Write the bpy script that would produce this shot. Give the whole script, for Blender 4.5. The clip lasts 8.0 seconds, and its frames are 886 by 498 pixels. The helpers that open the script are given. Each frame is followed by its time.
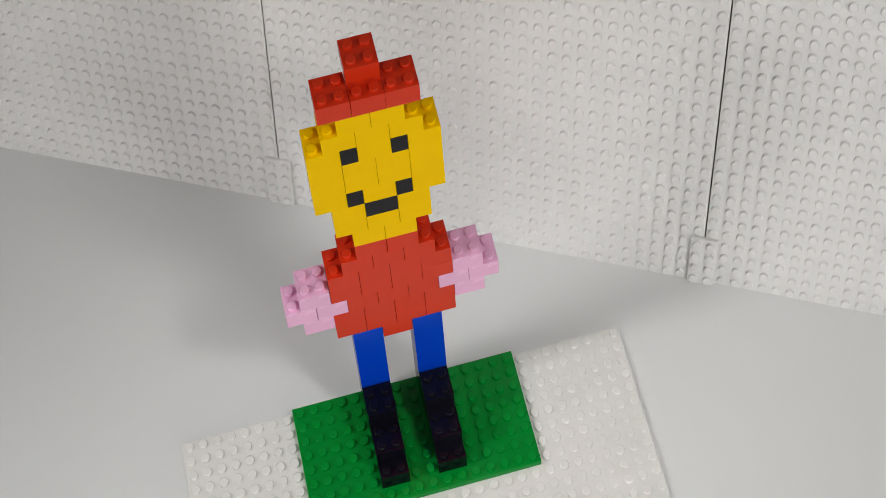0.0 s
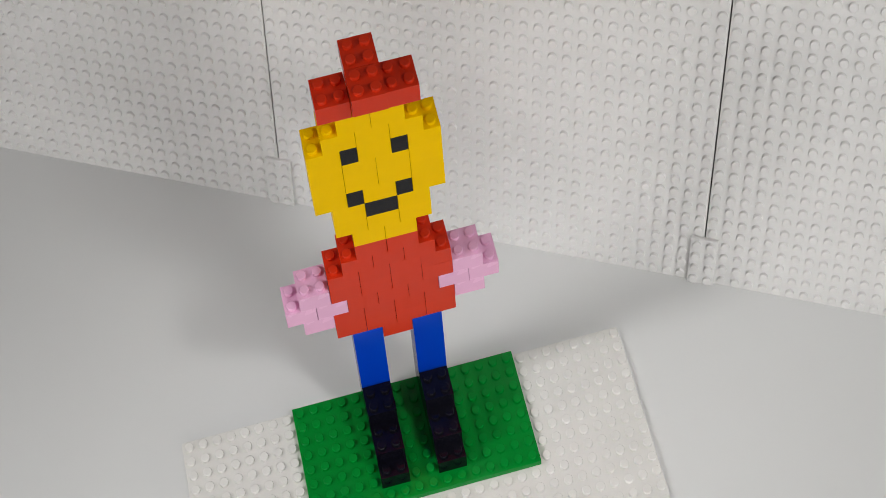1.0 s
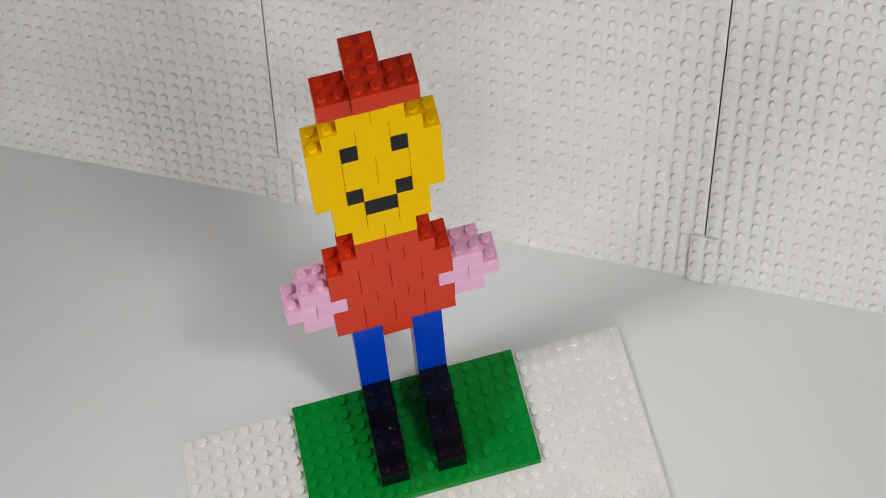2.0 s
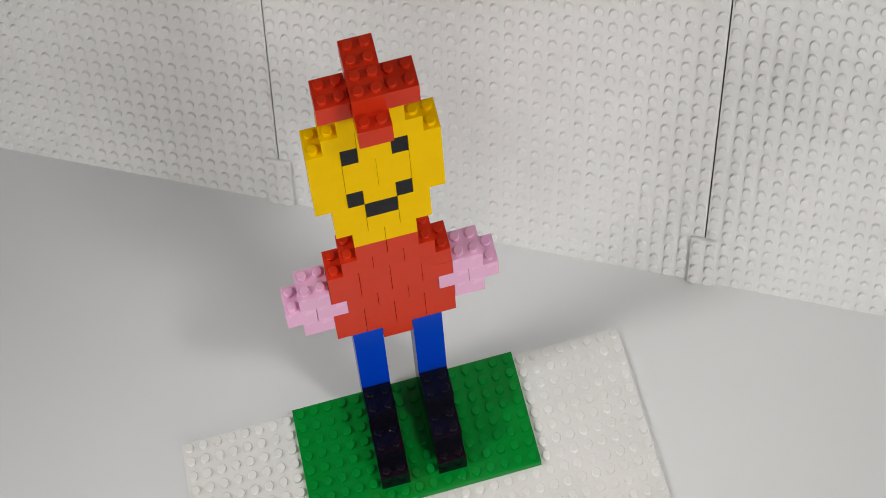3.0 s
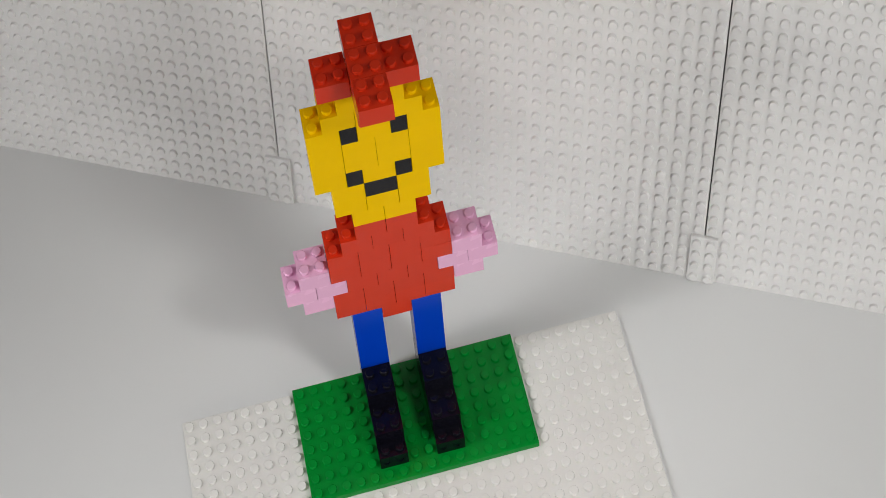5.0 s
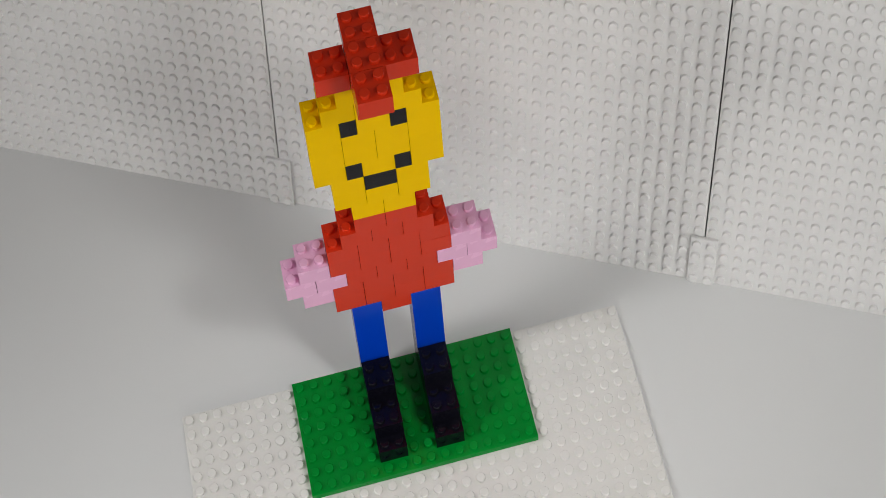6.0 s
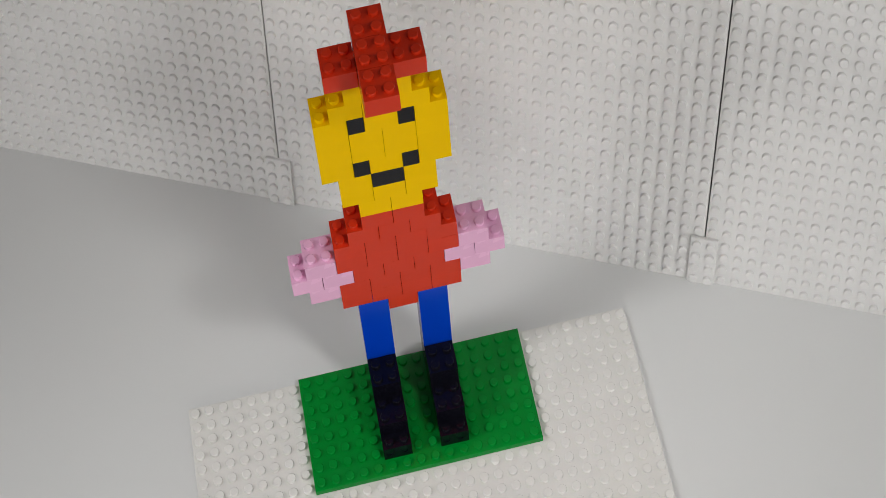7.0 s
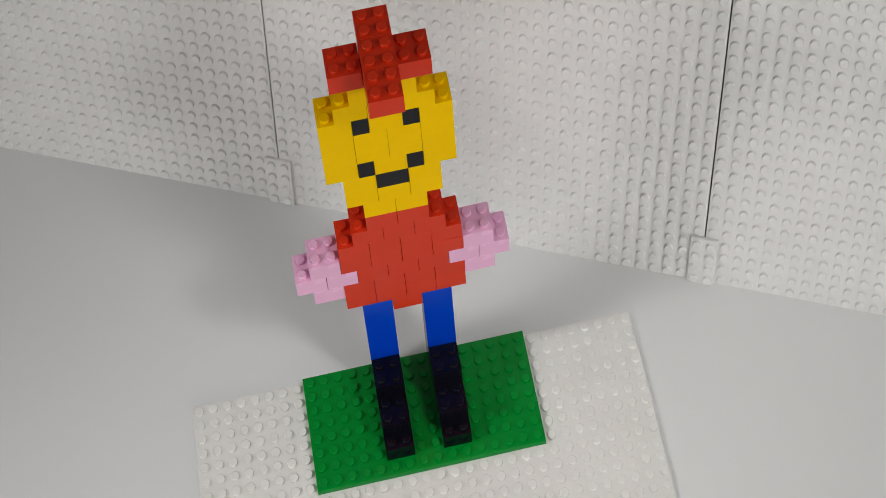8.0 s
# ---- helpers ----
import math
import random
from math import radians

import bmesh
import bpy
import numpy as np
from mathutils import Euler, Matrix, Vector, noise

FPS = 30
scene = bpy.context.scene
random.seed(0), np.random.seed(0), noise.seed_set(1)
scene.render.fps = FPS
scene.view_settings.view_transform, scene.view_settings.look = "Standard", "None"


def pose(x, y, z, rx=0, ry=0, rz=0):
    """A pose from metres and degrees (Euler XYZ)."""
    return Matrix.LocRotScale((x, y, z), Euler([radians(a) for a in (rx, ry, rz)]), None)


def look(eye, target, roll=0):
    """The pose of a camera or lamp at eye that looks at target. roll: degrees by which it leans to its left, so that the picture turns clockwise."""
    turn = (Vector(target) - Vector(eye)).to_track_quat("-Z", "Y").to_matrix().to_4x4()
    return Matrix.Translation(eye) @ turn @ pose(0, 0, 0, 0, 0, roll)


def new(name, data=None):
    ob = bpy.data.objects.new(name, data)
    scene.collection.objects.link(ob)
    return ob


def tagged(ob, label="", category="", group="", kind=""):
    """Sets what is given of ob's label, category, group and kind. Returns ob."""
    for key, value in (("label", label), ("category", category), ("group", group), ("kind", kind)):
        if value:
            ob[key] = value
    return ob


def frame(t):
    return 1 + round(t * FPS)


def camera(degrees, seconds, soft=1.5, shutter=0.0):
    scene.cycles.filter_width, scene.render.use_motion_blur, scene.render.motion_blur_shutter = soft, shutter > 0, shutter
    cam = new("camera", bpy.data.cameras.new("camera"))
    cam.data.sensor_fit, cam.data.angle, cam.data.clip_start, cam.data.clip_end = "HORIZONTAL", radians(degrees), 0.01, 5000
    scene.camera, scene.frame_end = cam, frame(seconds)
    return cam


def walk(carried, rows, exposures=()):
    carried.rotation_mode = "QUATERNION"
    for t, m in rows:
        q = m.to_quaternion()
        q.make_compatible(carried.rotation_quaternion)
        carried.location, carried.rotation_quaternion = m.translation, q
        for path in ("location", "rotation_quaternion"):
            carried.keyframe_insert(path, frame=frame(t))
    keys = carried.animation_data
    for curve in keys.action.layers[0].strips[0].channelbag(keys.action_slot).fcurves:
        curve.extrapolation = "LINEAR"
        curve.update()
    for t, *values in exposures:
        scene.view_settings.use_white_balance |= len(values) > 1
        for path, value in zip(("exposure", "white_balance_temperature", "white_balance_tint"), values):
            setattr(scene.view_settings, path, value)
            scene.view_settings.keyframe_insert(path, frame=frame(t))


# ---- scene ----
from itertools import product

# ---------------------------------------------------------------- camera
cam = camera(25.99, 8.0, soft=0.8)


def aim(shift):
    """The held camera; shift: its small nods, in thousandths of a degree."""
    return pose(-0.0405, -0.5356, 0.8726, 0, 0, -6.553) @ pose(0, 0, 0, 34.826 + shift * 0.001) @ pose(0, 0, 0, 0, 0, -5.222)


walk(cam, [(0.0, aim(25)), (1.0, aim(25)), (1.1, aim(0)), (1.2, aim(0)), (1.3, aim(-25)), (1.7, aim(-25)),
           (2.033, aim(-25)), (2.067, aim(46)), (2.8, aim(46)), (3.0, aim(46)), (3.1, aim(25)), (4.333, aim(25)), (4.367, aim(-34)),
           (4.7, aim(-34)), (5.2, aim(-10)), (5.8, aim(18)), (6.0, aim(18)), (8.0, aim(18))],
     exposures=[(0.0, 0.0), (4.7, 0.0), (5.8, -0.13), (8.0, -0.13)])

# ---------------------------------------------------------------- light
world = bpy.data.worlds.new("world")
scene.world = world
world.use_nodes = True
world.node_tree.nodes["Background"].inputs[0].default_value = (1.0, 0.98, 0.95, 1)
world.node_tree.nodes["Background"].inputs[1].default_value = 0.3


def lamp(name, eye, target, size, watts, colour=(1, 1, 1), beam=180):
    data = bpy.data.lights.new(name, "AREA")
    data.shape, data.size, data.energy, data.color, data.spread = "DISK", size, watts, colour, radians(beam)
    ob = new(name, data)
    ob.matrix_world = look(eye, target)
    return ob


lamp("desk_lamp_light_a", (-0.58, -0.18, 0.54), (0.0, -0.11, 0.0), 0.15, 0.50, (0.99, 0.98, 0.97), 75)
lamp("desk_lamp_light_b", (0.28, -0.44, 0.76), (0.09, -0.08, 0.0), 0.13, 0.30, (1.0, 1.0, 0.98), 62)
# added fill: a broad soft disk out of view, no known window
lamp("window_light_south", (-0.646, -2.358, 0.74), (-0.215, -1.338, 0.74), 1.35, 8.0, (1.0, 0.99, 0.97))
# unseen soft source low on the right; the window around it is assumed
lamp("window_light_east", (0.967, -2.15, 0.56), (0.163, -1.759, 0.56), 0.62, 20.0, (1.0, 0.99, 0.97))


# ---------------------------------------------------------------- materials
def material(name, colour, rough=0.25, shine=0.5, mottle=0.06, scale=40.0, bump=0.02, bump_scale=900.0, pieces=0.0):
    """Painted or moulded surface: faint mottling, fine relief, and a slight difference from piece to piece."""
    m = bpy.data.materials.new(name)
    m.use_nodes = True
    nodes, links = m.node_tree.nodes, m.node_tree.links
    bsdf = nodes["Principled BSDF"]
    where = nodes.new("ShaderNodeTexCoord")
    soft_noise = nodes.new("ShaderNodeTexNoise")
    soft_noise.inputs["Scale"].default_value, soft_noise.inputs["Detail"].default_value = scale, 4
    links.new(where.outputs["Object"], soft_noise.inputs["Vector"])
    spread = nodes.new("ShaderNodeMapRange")
    spread.inputs["To Min"].default_value, spread.inputs["To Max"].default_value = 1 - mottle, 1 + mottle
    links.new(soft_noise.outputs["Fac"], spread.inputs["Value"])
    value = spread.outputs["Result"]
    if pieces:
        info = nodes.new("ShaderNodeObjectInfo")
        vary = nodes.new("ShaderNodeMapRange")
        vary.inputs["To Min"].default_value, vary.inputs["To Max"].default_value = 1 - pieces, 1 + pieces
        links.new(info.outputs["Random"], vary.inputs["Value"])
        times = nodes.new("ShaderNodeMath")
        times.operation = "MULTIPLY"
        links.new(value, times.inputs[0])
        links.new(vary.outputs["Result"], times.inputs[1])
        value = times.outputs[0]
    tone = nodes.new("ShaderNodeHueSaturation")
    tone.inputs["Color"].default_value = (*colour, 1)
    links.new(value, tone.inputs["Value"])
    links.new(tone.outputs["Color"], bsdf.inputs["Base Color"])
    gloss = nodes.new("ShaderNodeMapRange")
    gloss.inputs["To Min"].default_value, gloss.inputs["To Max"].default_value = rough * 0.75, rough * 1.3
    links.new(soft_noise.outputs["Fac"], gloss.inputs["Value"])
    links.new(gloss.outputs["Result"], bsdf.inputs["Roughness"])
    bsdf.inputs["IOR"].default_value, bsdf.inputs["Specular IOR Level"].default_value = 1.5, shine
    if bump:
        grain = nodes.new("ShaderNodeTexNoise")
        grain.inputs["Scale"].default_value, grain.inputs["Detail"].default_value = bump_scale, 3
        links.new(where.outputs["Object"], grain.inputs["Vector"])
        relief = nodes.new("ShaderNodeBump")
        relief.inputs["Strength"].default_value, relief.inputs["Distance"].default_value = bump, 0.001
        links.new(grain.outputs["Fac"], relief.inputs["Height"])
        links.new(relief.outputs["Normal"], bsdf.inputs["Normal"])
    return m


RED = material("red_plastic", (0.58, 0.028, 0.006), 0.24, 0.28, pieces=0.02)
YELLOW = material("yellow_plastic", (0.84, 0.515, 0.0), 0.24, 0.05, pieces=0.012)
BLUE = material("blue_plastic", (0.0, 0.042, 0.46), 0.2, 0.16, pieces=0.04)
BLACK = material("black_plastic", (0.0035, 0.0035, 0.007), 0.18, 0.25, pieces=0.1)
PINK = material("pink_plastic", (0.76, 0.42, 0.61), 0.27, 0.25, pieces=0.03)
GREEN = material("green_plastic", (0.0, 0.22, 0.025), 0.14, 0.2)
WHITE = material("white_plastic", (0.71, 0.70, 0.69), 0.36, 0.35)
AGED = material("aged_white_plastic", (0.73, 0.715, 0.685), 0.42, 0.2)
TABLE = material("white_laminate", (0.685, 0.685, 0.68), 0.35, 0.35, 0.03, 6.0, 0.03, 500.0)
PLASTER = material("plaster", (0.26, 0.255, 0.25), 0.8, 0.3, 0.05, 3.0, 0.2, 60.0)

# ---------------------------------------------------------------- brick sizes
# The film is shown narrower than it was shot: one linear map holds for the whole place.
U = Matrix(((0.9342, 0.0322, 0.0), (0.0322, 1.0617, 0.0), (0.0, 0.0, 1.06)))
S, BRICK = 0.008, 0.0096                      # stud pitch, height of a brick
STUD_R, STUD_H = 0.0025, 0.0017
LOW_STUD = 0.0016                             # the studs of the plates are lower
BASE_TOP = 0.0016
GREEN_TOP = 0.0053


class Build:
    """Collects the faces of one mesh."""

    def __init__(self):
        self.verts, self.faces, self.smooth = [], [], []

    def add(self, verts, faces, smooth=False):
        n = len(self.verts)
        self.verts += verts
        self.faces += [[n + i for i in f] for f in faces]
        self.smooth += [smooth] * len(faces)

    def loops(self, rings, cap_low=True, cap_high=True, smooth=False, flat_caps=True):
        """Skin over rings of equal length, from the lowest to the highest."""
        k, n = len(rings[0]), len(self.verts)
        for ring in rings:
            self.verts += ring
        for r in range(len(rings) - 1):
            for i in range(k):
                j = (i + 1) % k
                self.faces.append([n + r * k + i, n + r * k + j, n + (r + 1) * k + j, n + (r + 1) * k + i])
                self.smooth.append(smooth)
        if cap_low:
            self.faces.append([n + i for i in reversed(range(k))])
            self.smooth.append(False)
        if cap_high:
            self.faces.append([n + (len(rings) - 1) * k + i for i in range(k)])
            self.smooth.append(False)

    def slab(self, x0, x1, y0, y1, z0, z1, b=0.00018, corner=0.0, seg=4):
        """A block with bevelled edges, or with rounded upright corners."""
        def outline(inset, z):
            r = max(corner - inset, 0.00008)
            pts = []
            for cx, cy, a in ((x1, y1, 0), (x0, y1, 90), (x0, y0, 180), (x1, y0, 270)):
                sx, sy = (1 if cx == x1 else -1), (1 if cy == y1 else -1)
                ox, oy = cx - sx * (inset + r), cy - sy * (inset + r)
                steps = seg if corner else 1
                for s in range(steps + 1):
                    w = radians(a + 90 * s / steps)
                    pts.append((ox + r * math.cos(w), oy + r * math.sin(w), z))
            return pts
        self.loops([outline(b, z0), outline(0, z0 + b), outline(0, z1 - b), outline(b, z1)] if b else [outline(0, z0), outline(0, z1)])

    def stud(self, x, y, z, seg=20, mark=False, high=STUD_H):
        def ring(r, h):
            return [(x + r * math.cos(2 * math.pi * i / seg), y + r * math.sin(2 * math.pi * i / seg), z + h) for i in range(seg)]
        self.loops([ring(STUD_R, -0.0001), ring(STUD_R, high - 0.0004), ring(STUD_R - 0.00012, high - 0.00012), ring(STUD_R - 0.0004, high)],
                   cap_low=False, smooth=True)
        if mark:
            for k in (-1, 0, 1):
                cx, h = x + k * 0.00085, z + high
                def dot(r, lift):
                    return [(cx + r * math.cos(math.pi * i / 3), y + r * math.sin(math.pi * i / 3), h + lift) for i in range(6)]
                self.loops([dot(0.00034, -0.0001), dot(0.0003, 0.00008), dot(0.00016, 0.00012)], cap_low=False, smooth=True)

    def mesh(self, name, mat, turn=None):
        data = bpy.data.meshes.new(name)
        m = U @ turn if turn else U
        data.from_pydata([m @ Vector(v) for v in self.verts], [], self.faces)
        data.polygons.foreach_set("use_smooth", self.smooth)
        data.materials.append(mat)
        data.update()
        return data


def place(x, y, z):
    return Matrix.Translation(U @ Vector((x, y, z)))


def part(name, data, parent=None, m=None, label=""):
    ob = new(name, data)
    ob.parent = parent
    if m:
        ob.matrix_basis = m
    return tagged(ob, label) if label else ob


MESHES = {}


def brick_mesh(wide, deep, mat, high=BRICK):
    key = (wide, deep, mat.name, high)
    if key not in MESHES:
        b = Build()
        gap = 0.0001
        b.slab(-wide * S / 2 + gap, wide * S / 2 - gap, gap, deep * S - gap, 0, high, 0)
        for i, j in product(range(wide), range(deep)):
            b.stud((i + 0.5 - wide / 2) * S, (j + 0.5) * S, high, 20, mat is BLACK)
        MESHES[key] = b.mesh("brick", mat)
    return MESHES[key]


def brick(parent, col, front, level, mat, wide=2, deep=2, name="brick", label="", high=BRICK):
    """A brick of the model: col, its left side in studs from the middle; front, its front side in studs before the model's back edge."""
    # no two bricks sit quite alike
    askew = pose(random.uniform(-0.00004, 0.00004), random.uniform(-0.00001, 0.00001), 0, 0, 0, random.uniform(-0.12, 0.12))
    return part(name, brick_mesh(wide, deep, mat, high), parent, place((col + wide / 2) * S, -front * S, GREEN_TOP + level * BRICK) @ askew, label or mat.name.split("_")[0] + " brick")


# ---------------------------------------------------------------- room and table
TURN = -24.34
WALL = Vector((-0.06110, 0.11542, 0.0))       # foot of the seam between the first two wall plates
round_z = Matrix.Rotation(radians(TURN), 3, "Z")


def leaning(v):
    """From a place on the flat wall (along, up, proud) to the wall as it stands: the plates lean back, a little more towards the east."""
    x, up, proud = v
    a = radians(9.1 + 0.9 * min(max(x / (32 * S), -0.6), 1.5))
    return (x, up * math.sin(a) - proud * math.cos(a), up * math.cos(a) + proud * math.sin(a))



def room_box(name, x0, x1, y0, y1, z0, z1, mat, label, category, kind="structure", b=0.002):
    """A plain block, laid along the wall of plates."""
    data = Build()
    data.slab(x0, x1, y0, y1, z0, z1, b)
    ob = part(name, data.mesh(name, mat, round_z), None, Matrix.Translation(U @ WALL))
    return tagged(ob, label, category, "", kind)


BACK = 0.066
room_box("wall_north", -1.6, 1.9, BACK, BACK + 0.1, -0.74, 1.75, PLASTER, "plain pale plaster wall behind the table", "wall")
# unseen wall; its opening is made up to let the fill light in
south = tagged(new("wall_south"), "plain pale plaster wall with an opening made for the added fill light", "wall", "", "structure")
south.matrix_basis = Matrix.Translation(U @ WALL)
for x0, x1, z0, z1 in ((-1.6, -0.3, -0.74, 1.75), (1.2, 1.9, -0.74, 1.75), (-0.3, 1.2, -0.74, 0.0), (-0.3, 1.2, 1.4, 1.75)):
    b = Build()
    b.slab(x0, x1, -2.3, -2.2, z0, z1, 0.0005)
    part("wall_section", b.mesh("wall_section", PLASTER, round_z), south)
room_box("wall_west", -1.7, -1.6, -2.3, BACK + 0.1, -0.74, 1.75, PLASTER, "plain pale plaster side wall", "wall")
# unseen wall, opening added only to seat the low side light
east = tagged(new("wall_east"), "plain pale plaster side wall with an opening made for the low side light", "wall", "", "structure")
east.matrix_basis = Matrix.Translation(U @ WALL)
for y0, y1, z0, z1 in ((-2.3, -1.87, -0.74, 1.75), (-1.13, BACK + 0.1, -0.74, 1.75), (-1.87, -1.13, -0.74, 0.15), (-1.87, -1.13, 0.92, 1.75)):
    b = Build()
    b.slab(1.9, 2.0, y0, y1, z0, z1, 0.0005)
    part("wall_section", b.mesh("wall_section", PLASTER, round_z), east)
room_box("floor", -1.7, 2.0, -2.3, BACK + 0.1, -0.84, -0.74, PLASTER, "plain pale floor of the room", "floor")
room_box("ceiling", -1.7, 2.0, -2.3, BACK + 0.1, 1.75, 1.85, PLASTER, "plain pale ceiling of the room", "ceiling")


def table():
    top = tagged(new("table"), "smooth white laminate table against the wall", "table")
    top.matrix_basis = Matrix.Translation(U @ WALL)
    b = Build()
    b.slab(-0.75, 0.95, -0.85, BACK - 0.002, -0.03, 0.0, 0.002)
    part("tabletop", b.mesh("tabletop", TABLE, round_z), top)
    for x, y in product((-0.7, 0.86), (-0.8, 0.0)):
        b = Build()
        b.slab(x, x + 0.04, y, y + 0.04, -0.74, -0.0305, 0.002)
        part("leg", b.mesh("leg", TABLE, round_z), top)
    return top


table()


# ---------------------------------------------------------------- wall of white baseplates
def wall_plate(first):
    steps = [first * S + 0.0004 + (32 * S - 0.0008) * i / 32 for i in range(33)]
    sheet, b = Build(), Build()
    sheet.loops([[(x, 32 * S, -0.0015), (x, 0.0002, -0.0015), (x, 0.0002, 0.0), (x, 32 * S, 0.0)] for x in steps])
    for i, j in product(range(32), range(32)):
        b.stud((first + i + 0.5) * S, (j + 0.5) * S, 0.0, 20, high=0.0016)
    ob = new("baseplate")
    ob.matrix_basis = Matrix.Translation(U @ WALL)
    for name, piece in (("sheet", sheet), ("studs", b)):
        piece.verts = [leaning(v) for v in piece.verts]
        part(name, piece.mesh(name, WHITE, round_z), ob)
    return tagged(ob, "large white studded baseplate standing upright on the table, leaning back", "baseplate", "baseplates of the backdrop wall")


for first in (-32, 0, 32):
    wall_plate(first)


JOINER = 0.0022                              # how far the joining plates stand proud


def connector(col):
    b = Build()
    b.slab((col - 1) * S + 0.0001, (col + 1) * S - 0.0001, 0.0003, 4 * S, 0.00006, JOINER, 0.0003)
    for i, j in product((-1, 0), range(4)):
        b.stud((col + i + 0.5) * S, (j + 0.5) * S, JOINER, 20, high=0.0016)
    b.verts = [leaning(v) for v in b.verts]
    ob = part("plate", b.mesh("plate", WHITE, round_z), None, Matrix.Translation(U @ WALL))
    return tagged(ob, "white two by four plate joining two upright baseplates at the table", "plate", "joining plates")


for col in (0, 32):
    connector(col)

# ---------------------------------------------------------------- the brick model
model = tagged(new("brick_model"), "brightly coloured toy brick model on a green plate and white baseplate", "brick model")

b = Build()
b.slab(-16 * S, 16 * S - 0.001, -32 * S, -0.0003, 0.00002, BASE_TOP, 0.0002, 0.0012)
base = part("baseplate", b.mesh("baseplate", AGED), model, None, "white studded baseplate")
b = Build()
for i, j in product(range(32), range(32)):
    if not (8 <= i < 24 and j < 8):
        b.stud((i - 15.5) * S, -(j + 0.5) * S, BASE_TOP, 24, high=LOW_STUD)
part("studs", b.mesh("studs", AGED), base)

b = Build()
b.slab(-8 * S, 8 * S, -8 * S, -0.0001, BASE_TOP + 0.00005, GREEN_TOP, 0.0002)
green = part("plate", b.mesh("plate", GREEN), model, None, "green studded plate")
b = Build()
for i, j in product(range(16), range(8)):
    b.stud((i - 7.5) * S, -(j + 0.5) * S, GREEN_TOP, 24, high=LOW_STUD)
part("studs", b.mesh("studs", GREEN), green)

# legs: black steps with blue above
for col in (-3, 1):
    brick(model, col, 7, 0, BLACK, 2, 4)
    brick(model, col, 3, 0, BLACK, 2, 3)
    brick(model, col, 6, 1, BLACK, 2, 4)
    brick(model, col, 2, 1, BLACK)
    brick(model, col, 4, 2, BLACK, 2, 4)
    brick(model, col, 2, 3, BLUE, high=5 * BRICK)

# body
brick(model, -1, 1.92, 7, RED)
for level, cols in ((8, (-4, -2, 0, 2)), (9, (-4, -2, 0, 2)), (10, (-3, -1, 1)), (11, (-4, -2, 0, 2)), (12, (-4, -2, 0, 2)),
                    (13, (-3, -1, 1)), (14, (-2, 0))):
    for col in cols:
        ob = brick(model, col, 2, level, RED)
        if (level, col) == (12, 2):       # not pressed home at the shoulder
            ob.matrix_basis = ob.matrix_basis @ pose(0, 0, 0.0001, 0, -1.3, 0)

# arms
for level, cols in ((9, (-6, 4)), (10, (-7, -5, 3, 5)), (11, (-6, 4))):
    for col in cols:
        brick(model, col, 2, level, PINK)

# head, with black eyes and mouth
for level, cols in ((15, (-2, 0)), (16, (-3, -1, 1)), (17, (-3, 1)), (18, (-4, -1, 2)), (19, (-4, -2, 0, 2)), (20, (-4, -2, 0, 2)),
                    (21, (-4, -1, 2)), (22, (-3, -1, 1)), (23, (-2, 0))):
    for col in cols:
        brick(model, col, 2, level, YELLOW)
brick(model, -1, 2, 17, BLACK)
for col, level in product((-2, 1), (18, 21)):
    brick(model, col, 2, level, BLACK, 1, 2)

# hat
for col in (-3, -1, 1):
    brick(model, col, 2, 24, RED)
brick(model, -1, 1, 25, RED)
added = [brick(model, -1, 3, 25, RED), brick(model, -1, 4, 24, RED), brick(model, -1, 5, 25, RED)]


# ---------------------------------------------------------------- what moves
def motions():
    # the model is pushed over the table step by step
    stand = pose(-0.00835, -0.01322, 0, 0, 0, 2.94)
    second = pose(-0.00733, -0.00765, 0, 0, 0, 2.53)
    between = pose(-0.00670, -0.00320, 0, 0, 0, 2.46)
    third = pose(-0.00619, 0.00135, 0, 0, 0, 2.39)
    fourth = pose(-0.00279, 0.00327, 0, 0, 0, 1.15)
    fifth = pose(-0.00226, 0.00186, 0, 0, 0, 0.89)
    last = pose(-0.00007, 0.00078, 0, 0, 0, -0.025)
    walk(model, [(0.0, stand), (4.033, stand), (4.067, second), (4.9, second), (5.0, between), (5.4, between), (5.5, third),
                 (6.233, third), (6.267, fourth), (6.633, fourth), (6.667, fifth), (7.333, fifth), (7.367, last), (8.0, last)])
    # three bricks wait on the table and are set on the hat one after the other
    for n, (piece, when) in enumerate(zip(added, (0.55, 2.05, 3.05))):
        seat = piece.matrix_basis.copy()
        wait = place(0.19 + 0.03 * n, -0.20 - 0.02 * n, 0.0) @ pose(0, 0, 0, 0, 0, 20 - 35 * n)
        walk(piece, [(0.0, wait), (when - 0.017, wait), (when + 0.017, seat), (8.0, seat)])


motions()
